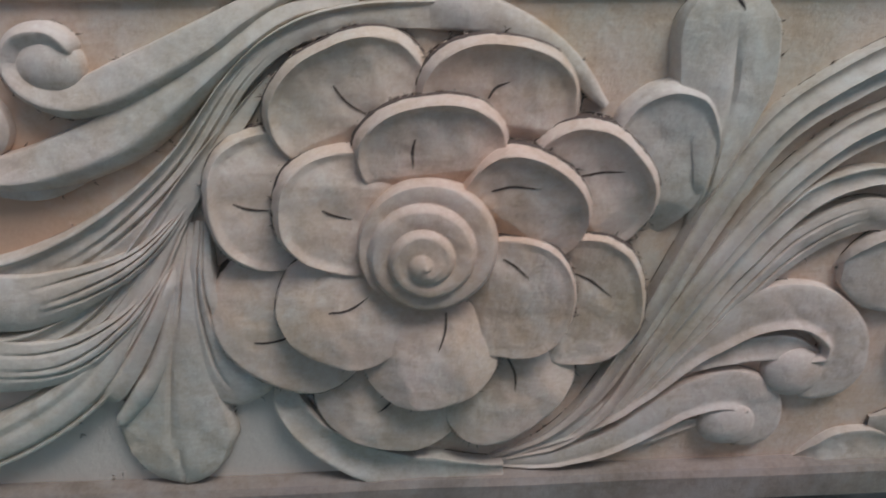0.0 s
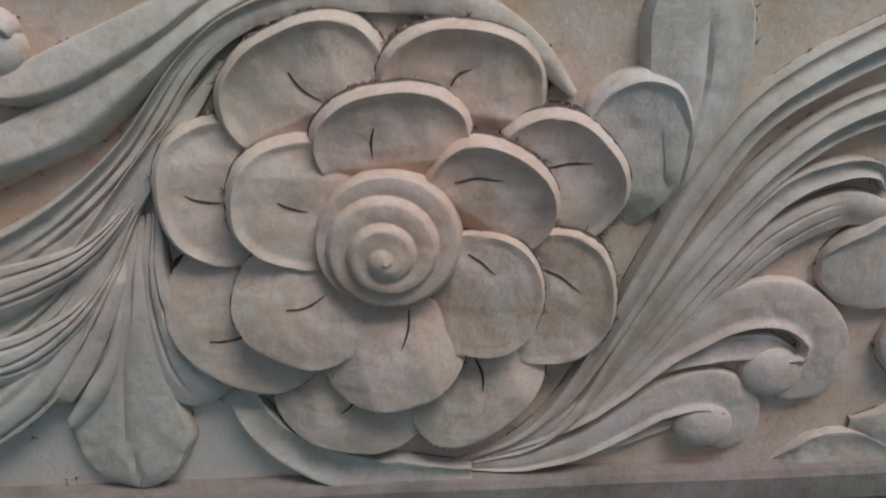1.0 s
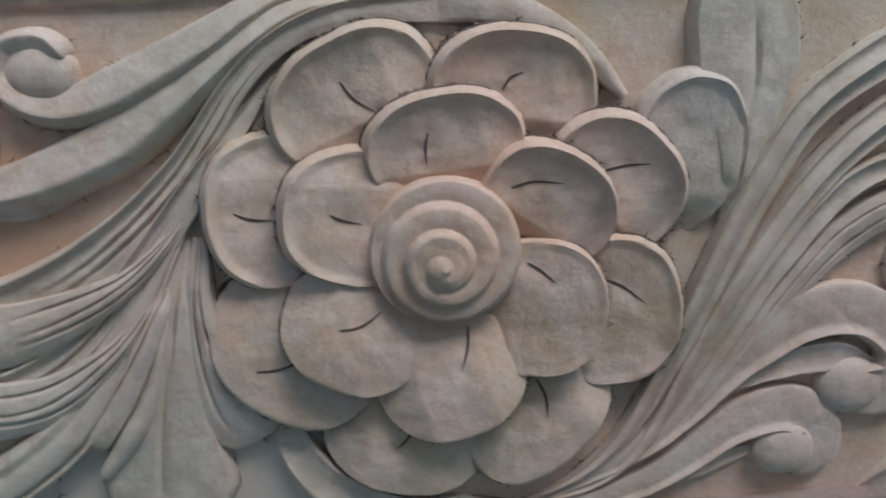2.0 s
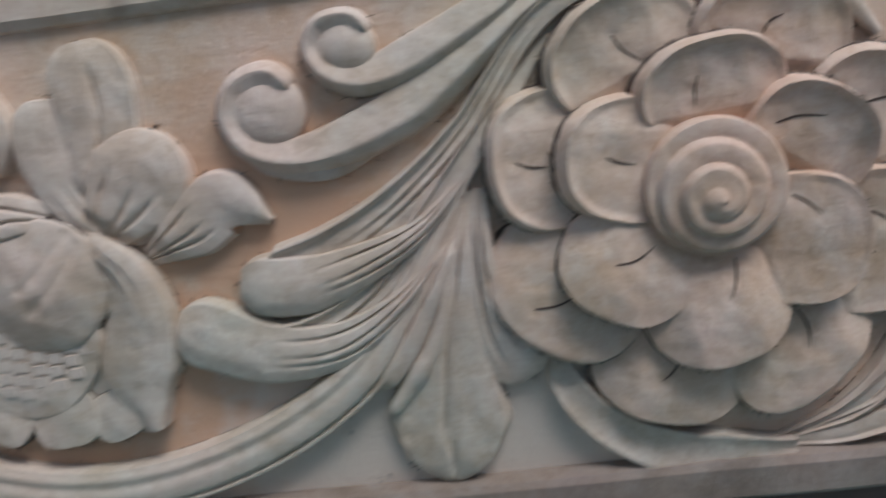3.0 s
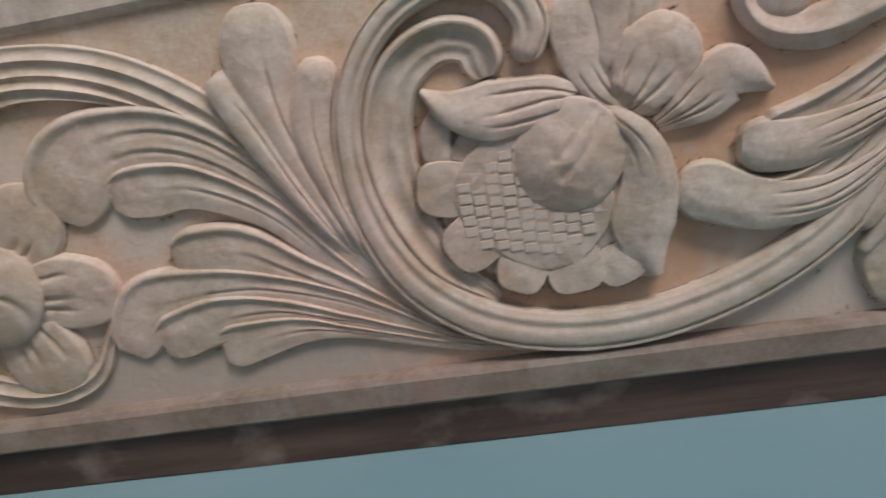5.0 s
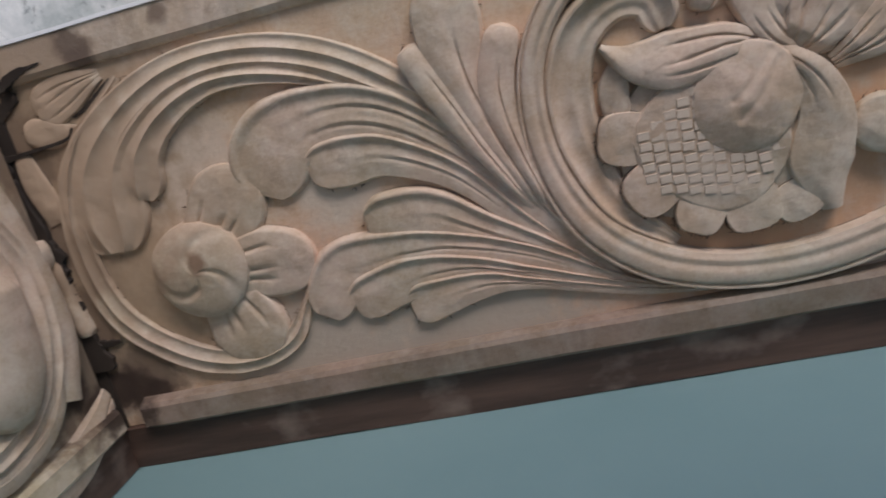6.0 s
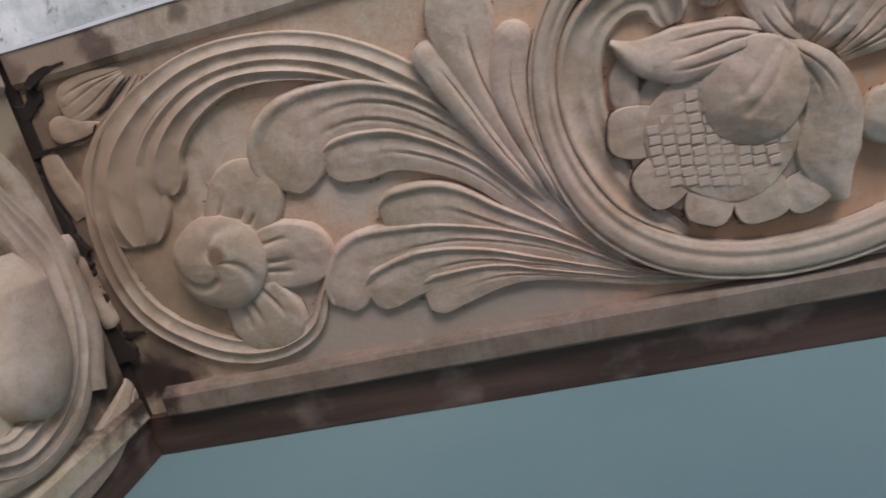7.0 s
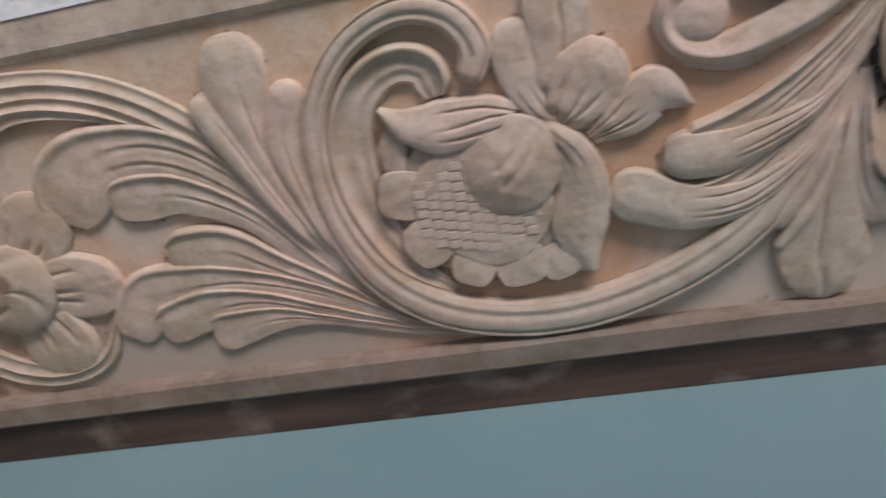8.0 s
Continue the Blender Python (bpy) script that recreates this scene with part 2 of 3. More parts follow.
            h = lift + 0.0004 + height * rise * shape * (1 + lean * s) * edge * (0.35 + 0.65 * k) + wobble(x, z, 0.0006 if style == "band" else 0.0010, 46.0)
            if j in (1, nv - 2) and style != "dark":
                h = 0.0012 + 0.0012 * noise.noise(Vector((x * 200, z * 200, 4)))
            if j in (0, nv - 1) or k < 0.02:
                h = -0.004
                if rng.random() < 0.07 and i > 4 and wi > 0.004:
                    FEET.append((x, z, 0.001))
            verts.append((x, -h, z))
    # noise-picked stretches of the foot are coloured dark as crevice shade
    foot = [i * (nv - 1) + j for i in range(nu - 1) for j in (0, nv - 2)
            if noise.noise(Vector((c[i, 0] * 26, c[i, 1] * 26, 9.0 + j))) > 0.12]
    return part(name, verts, grid_faces(nu, nv), joint_dark if style == "dark" else wood_side_lit if parent.name.startswith("side") else wood_carved, parent, dark=() if style == "dark" else foot)


def petal(name, parent, centre, angle, length, half, low, high, rim=1.0, vein=(), power=2.3, dish=1.0, under=0, folds=()):
    """A saucer-like petal: a face that sinks inside a sharp lip, a bevel outside it, and a frayed cut round its foot,
    painted dark as shade.
    """
    na = 192 if folds else 96
    ca, sa = math.cos(radians(angle)), math.sin(radians(angle))
    seed = Vector((centre[0] * 90, centre[1] * 90, 0))

    def place(lu, lv):
        return centre[0] + lu * length * ca - lv * half * sa, centre[1] + lu * length * sa + lv * half * ca

    fold_lines = [spline(f, 90)[0] for f in folds]

    def local(x, z):
        dx, dz = x - centre[0], z - centre[1]
        return (dx * ca + dz * sa) / length, (dz * ca - dx * sa) / half

    def dent(x, z):
        """The soft hollows along the vein cut and the folds."""
        deep = 0.0
        if vein:
            deep -= 0.0011 * math.exp(-min((x - px) ** 2 + (z - pz) ** 2 for px, pz in vein) / 0.000045)
        for pts in fold_lines:
            deep -= 0.0015 * math.exp(-float(((pts - (x, z)) ** 2).sum(1).min()) / 0.000016)
        return deep

    def rise(lu, lv, r):
        out = (lu + 1) / 2
        lip = 1.0 - 0.135 * rim * (0.35 + 0.65 * out)
        h = low + (high - low) * out
        if dish > 0:
            q = min(r / lip, 1.0)
            h += dish * (0.0026 * q ** 2 + 0.0030 * max(0.0, (q - 0.88) / 0.12) - 0.0036) * min(1.0, out * 1.5)
        else:
            h -= dish * 0.012 * (1 - r * r)
        if r > lip:
            h -= ((r - lip) / (1 - lip)) * (0.016 if low > 0.02 else 0.010) * rim
        if dish > 0:
            h -= 0.020 * max(0.0, -lu - 0.35)
        if under & 1:
            h -= 0.014 * max(0.0, -lv - 0.42)
        if under & 2:
            h -= 0.014 * max(0.0, lv - 0.42)
        return h

    fine = 44 if folds else 21
    rings = [(i / fine) ** 0.85 * 0.80 for i in range(fine + 1)] + [0.82, 0.84, 0.86, 0.88, 0.90, 0.925, 0.95, 0.98, 1.0]
    nr = len(rings)
    verts = []
    for r in rings:
        for j in range(na):
            a = 2 * math.pi * j / na
            q = (abs(math.cos(a)) ** power + abs(math.sin(a)) ** power) ** (-1 / power)
            q *= 1 + 0.030 * noise.noise(seed + Vector((math.cos(a), math.sin(a), 0)) * 1.6)
            if r == 0.98:
                q *= 1 + 0.020 * noise.noise(seed + Vector((math.cos(a), math.sin(a), 0)) * 22)
            lu, lv = q * r * math.cos(a), q * r * math.sin(a)
            x, z = place(lu, lv)
            ragged = 0.0022 * noise.noise(Vector((x * 300, z * 300, 2))) if r == 1.0 else 0.0
            verts.append((x, -rise(lu, lv, r) - wobble(x, z, 0.0015, 30.0) - dent(x, z) - ragged, z))
    for j in range(na):
        x, y, z = verts[(nr - 1) * na + j]
        k = 1.018 + 0.07 * max(0.0, noise.noise(Vector((x * 60, z * 60, 8)))) + 0.035 * abs(noise.noise(Vector((x * 260, z * 260, 1))))
        verts.append((centre[0] + (x - centre[0]) * k, 0.004, centre[1] + (z - centre[1]) * k))
        if rng.random() < 0.6 and low > 0.0095 and name != "seed_disc":
            FEET.append((x, z, max(-y - 0.004, 0.001)))
    faces = grid_faces(nr + 1, na, True)
    # rim and foot faces take the dark colour as crevice shade
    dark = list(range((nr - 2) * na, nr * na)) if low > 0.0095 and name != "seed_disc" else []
    # the vein's shade is a thin dark strip laid on the face
    if vein:
        n0 = len(verts)
        steps = 14
        line, _ = spline(vein, steps + 1)
        way = np.gradient(line, axis=0)
        way /= np.hypot(way[:, 0], way[:, 1])[:, None]
        for i in range(steps + 1):
            wide = 0.0008 * math.sin(math.pi * min(1.0, i / steps * 0.86 + 0.14)) ** 0.8 * (1 + 0.3 * noise.noise(seed + Vector((i * 0.7, 0, 0)))) + 0.0001
            for d in (-wide, wide):
                x, z = line[i, 0] - way[i, 1] * d, line[i, 1] + way[i, 0] * d
                lu, lv = local(x, z)
                r = (abs(lu) ** power + abs(lv) ** power) ** (1 / power)
                verts.append((x, -rise(lu, lv, r) - wobble(x, z, 0.0015, 30.0) - dent(x, z) - 0.0004, z))
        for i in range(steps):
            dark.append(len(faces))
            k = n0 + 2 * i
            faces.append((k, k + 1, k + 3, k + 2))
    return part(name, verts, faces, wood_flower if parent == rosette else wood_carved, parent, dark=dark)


def dome(name, parent, centre, rx, rz, height, lift=0.0, swirl=0.0):
    """A rounded bud, with a curl cut into it where swirl is set."""
    nr, na = 26, 64
    verts = []
    for i in range(nr):
        r = i / (nr - 1)
        for j in range(na):
            a = 2 * math.pi * j / na
            wide = 1 + 0.05 * noise.noise(Vector((centre[0] * 50, centre[1] * 50, 0)) + Vector((math.cos(a), math.sin(a), 0)))
            x, z = centre[0] + rx * wide * r * math.cos(a), centre[1] + rz * wide * r * math.sin(a)
            h = lift + height * (0.35 + 0.65 * math.sqrt(max(1 - r * r, 0)))
            if swirl:
                g = math.sin(a * 3 + r * 5.0 + 0.8 * math.sin(a))
                h -= 0.0028 * max(0.0, g - 0.72) / 0.28 * min(1, r * 3) * (1 - r ** 6)
            h += wobble(x, z, 0.0009)
            if i == nr - 1:
                h = -0.004
            verts.append((x, -h, z))
    return part(name, verts, grid_faces(nr, na, True), wood_carved, parent)


def spiral_centre(name, parent, centre, rx, rz, low, high):
    """The rosette's heart: a low cone wound like a snail shell."""
    nr, na = 90, 120
    turns = 3.5
    verts = []
    for i in range(nr):
        r = i / (nr - 1)
        for j in range(na):
            a = 2 * math.pi * j / na
            ph = r * turns - a / (2 * math.pi) + 0.66
            g = ph - math.floor(ph)
            step = r * turns + min(1.0, max(0.15, (r - 0.22) / 0.18)) * (-g + (0.12 * g if g < 0.72 else 0.0864 + 0.9136 * ((g - 0.72) / 0.28) ** 1.3))
            h = low + (high - low) * (1 - step / (turns * 1.09)) + 0.0012 * math.sin(math.pi * g)
            slip = (1 - r) ** 0.8
            if r > 0.94:
                h -= 0.02 * (r - 0.94) / 0.06
            x, z = centre[0] + rx * r * math.cos(a) - 0.003 * slip, centre[1] + rz * r * math.sin(a) - 0.009 * slip
            h += wobble(x, z, 0.0008)
            if i == nr - 1:
                h = 0.004
            verts.append((x, -h, z))
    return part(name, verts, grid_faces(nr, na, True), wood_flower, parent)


def bar(name, parent, x0, x1, profile, material, label="", steps=60):
    """A straight moulding along x with the given (y, z) profile, slightly uneven."""
    xs = np.linspace(x0, x1, steps)
    verts = []
    for x in xs:
        for y, z in profile:
            verts.append((x, y + 0.0009 * noise.noise(Vector((x * 9, z * 40, y * 40))), z + 0.0012 * noise.noise(Vector((x * 7, 5 + y * 30, z * 20)))))
    m = len(profile)
    faces = grid_faces(steps, m, True)
    faces += [tuple(range(m)), tuple(reversed(range((steps - 1) * m, steps * m)))]
    return part(name, verts, faces, material, parent, label, smooth=False)


def box(name, parent, lo, hi, material, label=""):
    v = [(x, y, z) for x in (lo[0], hi[0]) for y in (lo[1], hi[1]) for z in (lo[2], hi[2])]
    return part(name, v, [(0, 1, 3, 2), (4, 6, 7, 5), (0, 4, 5, 1), (2, 3, 7, 6), (0, 2, 6, 4), (1, 5, 7, 3)], material, parent, label, smooth=False)


# ---- setting ----
CORNER = -1.121
FLOOR = -0.0835
RIGHT = 1.25
ground = box("ground", None, (-40, -40, FLOOR - 0.25), (40, 40, FLOOR - 0.05), concrete)
tagged(ground, "plain grey concrete ground under the carved frame", "ground", kind="structure")
base = box("floor", None, (CORNER - 0.02, -1.27, FLOOR - 0.04), (RIGHT, 0.02, FLOOR), teal_paint)
tagged(base, "smooth teal painted base inside the carved frame", "floor", kind="structure")
# Unseen wall, added to dim the panel's lower part and bounce light back
light_shaping_wall = box("wall_south_added", None, (CORNER - 0.9, -1.42, FLOOR - 0.05), (RIGHT + 0.9, -1.27, 2.2), bounce_paint)
tagged(light_shaping_wall, "unseen white wall added to block and bounce light onto the carved panel", "wall", kind="structure")
# Unseen end board, added to close the frame against outside light
east_end_added = box("wall_east_added", None, (RIGHT, -1.27, FLOOR - 0.04), (RIGHT + 0.05, 0.05, 0.41), wood_board)
tagged(east_end_added, "unseen raw wooden end board added to close the frame", "wall", kind="structure")
stone_wall = box("wall_north", None, (CORNER - 1.2, 0.16, FLOOR - 0.05), (RIGHT, 0.22, 0.66), stone)
tagged(stone_wall, "pale grey-green speckled stone wall behind the carved frame", "wall", kind="structure")

# ---- the long carved panel ----
panel = tagged(new("carved_panel"), "long raw wooden panel carved with a rosette, scrolls and leaves", "carved panel")
box("board", panel, (CORNER + 0.008, 0.0, -0.03), (RIGHT, 0.045, 0.395), wood_board, "pale sanded wooden backing board")
bar("top_rail", panel, CORNER + 0.012, RIGHT, [(0.05, 0.371), (0.001, 0.371), (-0.004, 0.373), (-0.0075, 0.379), (-0.008, 0.411), (0.05, 0.411)], wood_top)
bar("edge_strip", panel, CORNER - 0.15, RIGHT, [(0.05, 0.4115), (-0.0095, 0.4115), (-0.0095, 0.4152), (0.05, 0.4152)], white_edge, "thin white edging strip")
bar("bottom_rail", panel, CORNER + 0.045, RIGHT, [(0.04, 0.003), (-0.001, 0.003), (-0.0125, -0.0002), (-0.0163, -0.0050), (-0.017, -0.027), (-0.013, -0.031), (0.04, -0.031)], wood_rail)
bar("skirting", panel, CORNER + 0.004, RIGHT, [(0.045, -0.0312), (-0.009, -0.0312), (-0.007, FLOOR + 0.001), (0.045, FLOOR + 0.001)], wood_stained, "dark stained strip with worn pale patches")

# ---- the side panel at the corner ----
side_panel = tagged(new("carved_panel"), "raw wooden side panel with carved scrolls, meeting the long one", "carved panel")
side_panel.matrix_world = pose(CORNER, 0, 0, 0, 0, 90)
box("board", side_panel, (-1.27, 0.0, -0.03), (-0.007, 0.045, 0.395), wood_side_lit)
bar("top_rail", side_panel, -1.27, -0.012, [(0.05, 0.371), (0.001, 0.371), (-0.004, 0.373), (-0.0075, 0.379), (-0.008, 0.411), (0.05, 0.411)], wood_top)
bar("bottom_rail", side_panel, -1.27, -0.012, [(0.04, 0.003), (-0.001, 0.003), (-0.0125, -0.0002), (-0.0163, -0.0050), (-0.017, -0.027), (-0.013, -0.031), (0.04, -0.031)], wood_side_lit)
bar("skirting", side_panel, -1.27, -0.004, [(0.045, -0.0312), (-0.009, -0.0312), (-0.007, FLOOR + 0.001), (0.045, FLOOR + 0.001)], wood_stained)
box("corner_joint", panel, (CORNER - 0.02, -0.002, FLOOR), (CORNER + 0.012, 0.045, 0.410), joint_dark, "dark open joint filled with old glue")

# ---- flower grounds ----
rosette = dome("rosette", panel, (0.112, 0.208), 0.10, 0.10, 0.005)
sunflower = dome("sunflower", panel, (-0.405, 0.160), 0.093, 0.088, 0.0115)
bud_flower = dome("bud_flower", panel, (-0.305, 0.24), 0.03, 0.03, 0.008)
small_flower = dome("small_flower", panel, (-0.94, 0.14), 0.04, 0.04, 0.008)
tagged(rosette, "large carved rosette with two rings of dished petals")
tagged(sunflower, "carved drooping sunflower with a cross-cut seed disc")
tagged(bud_flower, "carved opening bud with fluted petals")
tagged(small_flower, "small carved flower with a swirled knob")
spiral_centre("flower_heart", rosette, (0.108, 0.210), 0.0505, 0.0495, 0.029, 0.050)
# rosette
petal('petal', rosette, (0.057, 0.307), 114.8, 0.0432, 0.0595, 0.0105, 0.022, 1.1, ((0.0483, 0.3181), (0.0563, 0.3071), (0.0697, 0.2984)), 2.3, 1, 1)
petal('petal', rosette, (0.158, 0.305), 83.1, 0.0440, 0.0579, 0.0105, 0.022, 1.1, ((0.1496, 0.3078), (0.1546, 0.3149), (0.1638, 0.3184)), 2.3, 1, 1)
petal('petal', rosette, (0.222, 0.242), 42.3, 0.0462, 0.0534, 0.0105, 0.022, 1.1, ((0.2129, 0.2529), (0.2290, 0.2557), (0.2446, 0.2561)), 2.3, 1, 1)
petal('petal', rosette, (0.217, 0.157), 1.1, 0.0511, 0.0545, 0.0105, 0.0225, 0.75, ((0.2137, 0.1806), (0.2264, 0.1744), (0.2418, 0.1618)), 2.3, 0.6, 0)
petal('petal', rosette, (0.168, 0.085), -49.5, 0.0375, 0.0585, 0.0105, 0.0205, 0.45, ((0.1661, 0.1128), (0.1715, 0.1004), (0.1719, 0.0854)), 2.3, -0.35, 2)
petal('petal', rosette, (0.076, 0.076), -102.4, 0.0405, 0.0604, 0.0105, 0.0200, 0.4, ((0.0804, 0.0892), (0.0757, 0.0793), (0.0659, 0.0711)), 2.3, -0.4, 3)
petal('petal', rosette, (0.007, 0.148), -127.5, 0.0537, 0.0624, 0.0105, 0.0210, 0.45, ((-0.0210, 0.1351), (-0.0045, 0.1359), (0.0104, 0.1423)), 2.3, -0.3, 1)
petal('petal', rosette, (0.003, 0.239), -179.5, 0.0495, 0.0535, 0.0105, 0.022, 1.0, ((-0.0248, 0.2403), (-0.0140, 0.2356), (-0.0007, 0.2344)), 2.3, 0.9, 1)
petal('petal', rosette, (0.112, 0.274), 94.8, 0.0385, 0.0542, 0.0215, 0.034, 1.1, ((0.1006, 0.2847), (0.0985, 0.2754), (0.0990, 0.2641)), 2.3, 1, 1)
petal('petal', rosette, (0.176, 0.233), 53.6, 0.0412, 0.0497, 0.0215, 0.034, 1.1, ((0.1512, 0.2473), (0.1655, 0.2504), (0.1845, 0.2484)), 2.3, 1, 1)
petal('petal', rosette, (0.165, 0.166), -7.1, 0.0486, 0.0484, 0.0215, 0.0345, 0.6, ((0.1601, 0.1982), (0.1688, 0.1924), (0.1790, 0.1826)), 2.3, 0.3, 0)
petal('petal', rosette, (0.107, 0.124), -76.4, 0.0431, 0.0530, 0.0235, 0.0350, 0.4, ((0.1193, 0.1582), (0.1183, 0.1447), (0.1132, 0.1302)), 2.3, -0.4, 3)
petal('petal', rosette, (0.045, 0.160), -119.7, 0.0411, 0.0495, 0.0225, 0.0345, 0.4, ((0.0365, 0.1633), (0.0509, 0.1650), (0.0648, 0.1733)), 2.3, -0.4, 1)
petal('petal', rosette, (0.057, 0.233), 176.3, 0.0562, 0.0471, 0.0215, 0.034, 1.05, ((0.0365, 0.2373), (0.0445, 0.2331), (0.0563, 0.2300)), 2.3, 0.9, 1)
# panel
frond('leaf_band', panel, [(0.112, 0.364), (0.148, 0.360), (0.181, 0.345), (0.208, 0.325), (0.230, 0.300)], [0.0132, 0.0125, 0.0110, 0.0085, 0.0036], 0.013, 1, 'leaf', 0, 0, 0, -0.2)
frond('leaf_band', panel, [(-0.004, 0.105), (-0.003, 0.075), (0.021, 0.041), (0.064, 0.014), (0.116, 0.004), (0.165, 0.005)], [0.0060, 0.0125, 0.0153, 0.0187, 0.0180, 0.0075], 0.016, 1, 'hollow', 0, 0, 0, 0)
frond('scroll_frond', panel, [(0.158, 0.008), (0.204, 0.011), (0.259, 0.031), (0.307, 0.062), (0.344, 0.073), (0.370, 0.062), (0.370, 0.040), (0.344, 0.037)], [0.0045, 0.0067, 0.0110, 0.0154, 0.0192, 0.0180, 0.0225, 0.0189], 0.0145, 1, 'crest', 0.2, 0, 0, 0)
frond('leaf_frond', panel, [(0.232, 0.009), (0.287, 0.031), (0.332, 0.043)], [0.0032, 0.0079, 0.0032], 0.008, 1, 'hollow', 0, 0, 0, 0)
frond('scroll_frond', panel, [(0.172, 0.016), (0.226, 0.042), (0.270, 0.075), (0.311, 0.114), (0.360, 0.142), (0.402, 0.142), (0.431, 0.117), (0.427, 0.086), (0.390, 0.082)], [0.0036, 0.0063, 0.0119, 0.0166, 0.0200, 0.0201, 0.0190, 0.0242, 0.0193], 0.0165, 1, 'crest', 0.2, 0, 0, 0)
dome('scroll_bud', panel, (0.395, 0.087), 0.0240, 0.0215, 0.0155, 0, 0)
dome('scroll_bud', panel, (0.348, 0.041), 0.0245, 0.0200, 0.0145, 0, 0)
frond('leaf_frond', panel, [(0.295, 0.088), (0.343, 0.106), (0.383, 0.110), (0.413, 0.101)], [0.0034, 0.0106, 0.0126, 0.0040], 0.012, 1, 'hollow', 0, 0, 0, 0)
frond('leaf_frond', panel, [(0.153, 0.012), (0.197, 0.032), (0.230, 0.064), (0.258, 0.109), (0.288, 0.170), (0.323, 0.240), (0.353, 0.284), (0.396, 0.314), (0.449, 0.339), (0.503, 0.357)], [0.0021, 0.0045, 0.0060, 0.0079, 0.0104, 0.0125, 0.0131, 0.0143, 0.0148, 0.0123], 0.022, 2, 'gouge', 0.1, 0, 0, 0)
frond('leaf_frond', panel, [(0.167, 0.011), (0.213, 0.026), (0.250, 0.063), (0.280, 0.118), (0.313, 0.174), (0.353, 0.230), (0.392, 0.267), (0.432, 0.288), (0.479, 0.295)], [0.0021, 0.0040, 0.0060, 0.0078, 0.0096, 0.0110, 0.0124, 0.0136, 0.0141], 0.021, 2, 'gouge', 0.2, 0, 0, 0)
frond('leaf_frond', panel, [(0.218, 0.024), (0.253, 0.058), (0.281, 0.098), (0.334, 0.178), (0.378, 0.229), (0.416, 0.246), (0.444, 0.245), (0.457, 0.228)], [0.0018, 0.0032, 0.0053, 0.0074, 0.0085, 0.0081, 0.0062, 0.0018], 0.02, 1, 'hollow', 0.1, 0, 0, 0)
frond('leaf_frond', panel, [(0.231, 0.026), (0.283, 0.082), (0.341, 0.154), (0.383, 0.197), (0.426, 0.217), (0.467, 0.210)], [0.0021, 0.0071, 0.0120, 0.0146, 0.0149, 0.0095], 0.012, 3, 'leaf', 0.1, 0, 0, 0)
frond('leaf_frond', panel, [(0.227, 0.031), (0.274, 0.072), (0.315, 0.121), (0.357, 0.168)], [0.0029, 0.0082, 0.0099, 0.0042], 0.014, 2, 'gouge', 0, 0, 0, 0)
frond('leaf_tongue', panel, [(0.301, 0.212), (0.308, 0.261), (0.311, 0.312), (0.309, 0.349), (0.312, 0.380)], [0.0052, 0.0174, 0.0378, 0.0379, 0.0265], 0.016, 2, 'leaf', 0.25, 0, 0, 0)
petal('leaf_tongue', panel, (0.269, 0.258), 72.0, 0.0600, 0.0410, 0.007, 0.017, 0.9, (), 2.2, 0.8, 0)
frond('cut', panel, [(0.308, 0.372), (0.313, 0.362), (0.317, 0.348)], [0.0010, 0.0028, 0.0007], 0.0012, 1, 'dark', 0, 0.0115, 0, 0)
frond('leaf_bud', panel, [(0.526, 0.210), (0.493, 0.189), (0.457, 0.174), (0.416, 0.173)], [0.0303, 0.0426, 0.0404, 0.0221], 0.017, 1, 'crest', 0.08, 0, 0, 0)
frond('leaf_bud', panel, [(0.555, 0.134), (0.526, 0.123), (0.502, 0.109), (0.476, 0.103)], [0.0329, 0.0425, 0.0398, 0.0238], 0.014, 1, 'leaf', 0.12, 0, 0, 0)
frond('small_leaf', panel, [(0.410, -0.001), (0.443, 0.013), (0.477, 0.013), (0.517, -0.002)], [0.0022, 0.0155, 0.0160, 0.0055], 0.01, 1, 'hollow', 0, 0, 0, 0)
frond('small_leaf', panel, [(0.469, 0.032), (0.505, 0.032), (0.554, 0.026)], [0.0076, 0.0209, 0.0209], 0.011, 1, 'leaf', 0.2, 0, 0.5, 0)
frond('swan_leaf', panel, [(0.028, 0.379), (-0.005, 0.363), (-0.0355, 0.345), (-0.0855, 0.3213), (-0.1196, 0.3112), (-0.1450, 0.3165), (-0.1560, 0.333), (-0.1480, 0.348), (-0.1290, 0.350), (-0.1170, 0.338)], [0.0050, 0.0100, 0.0145, 0.0170, 0.0140, 0.0110, 0.0105, 0.0105, 0.0105, 0.0100], 0.0175, 1, 'ridge', 0.2, 0, 0, 0)
dome('scroll_bud', panel, (-0.1335, 0.3335), 0.0225, 0.0200, 0.0140, 0, 0)
frond('leaf_frond', panel, [(-0.158, 0.318), (-0.132, 0.306), (-0.096, 0.309), (-0.063, 0.324)], [0.0038, 0.0076, 0.0062, 0.0016], 0.008, 1, 'leaf', 0, 0, 0, 0)
frond('swan_leaf', panel, [(0.067, 0.371), (0.024, 0.363), (-0.009, 0.345), (-0.050, 0.316), (-0.089, 0.290), (-0.134, 0.271), (-0.175, 0.263), (-0.206, 0.271), (-0.2200, 0.292), (-0.2130, 0.312), (-0.1920, 0.318), (-0.1760, 0.306)], [0.0036, 0.0065, 0.0100, 0.0155, 0.0195, 0.0185, 0.0140, 0.0125, 0.0125, 0.0130, 0.0140, 0.0125], 0.0185, 1, 'ridge', 0.2, 0, 0, 0)
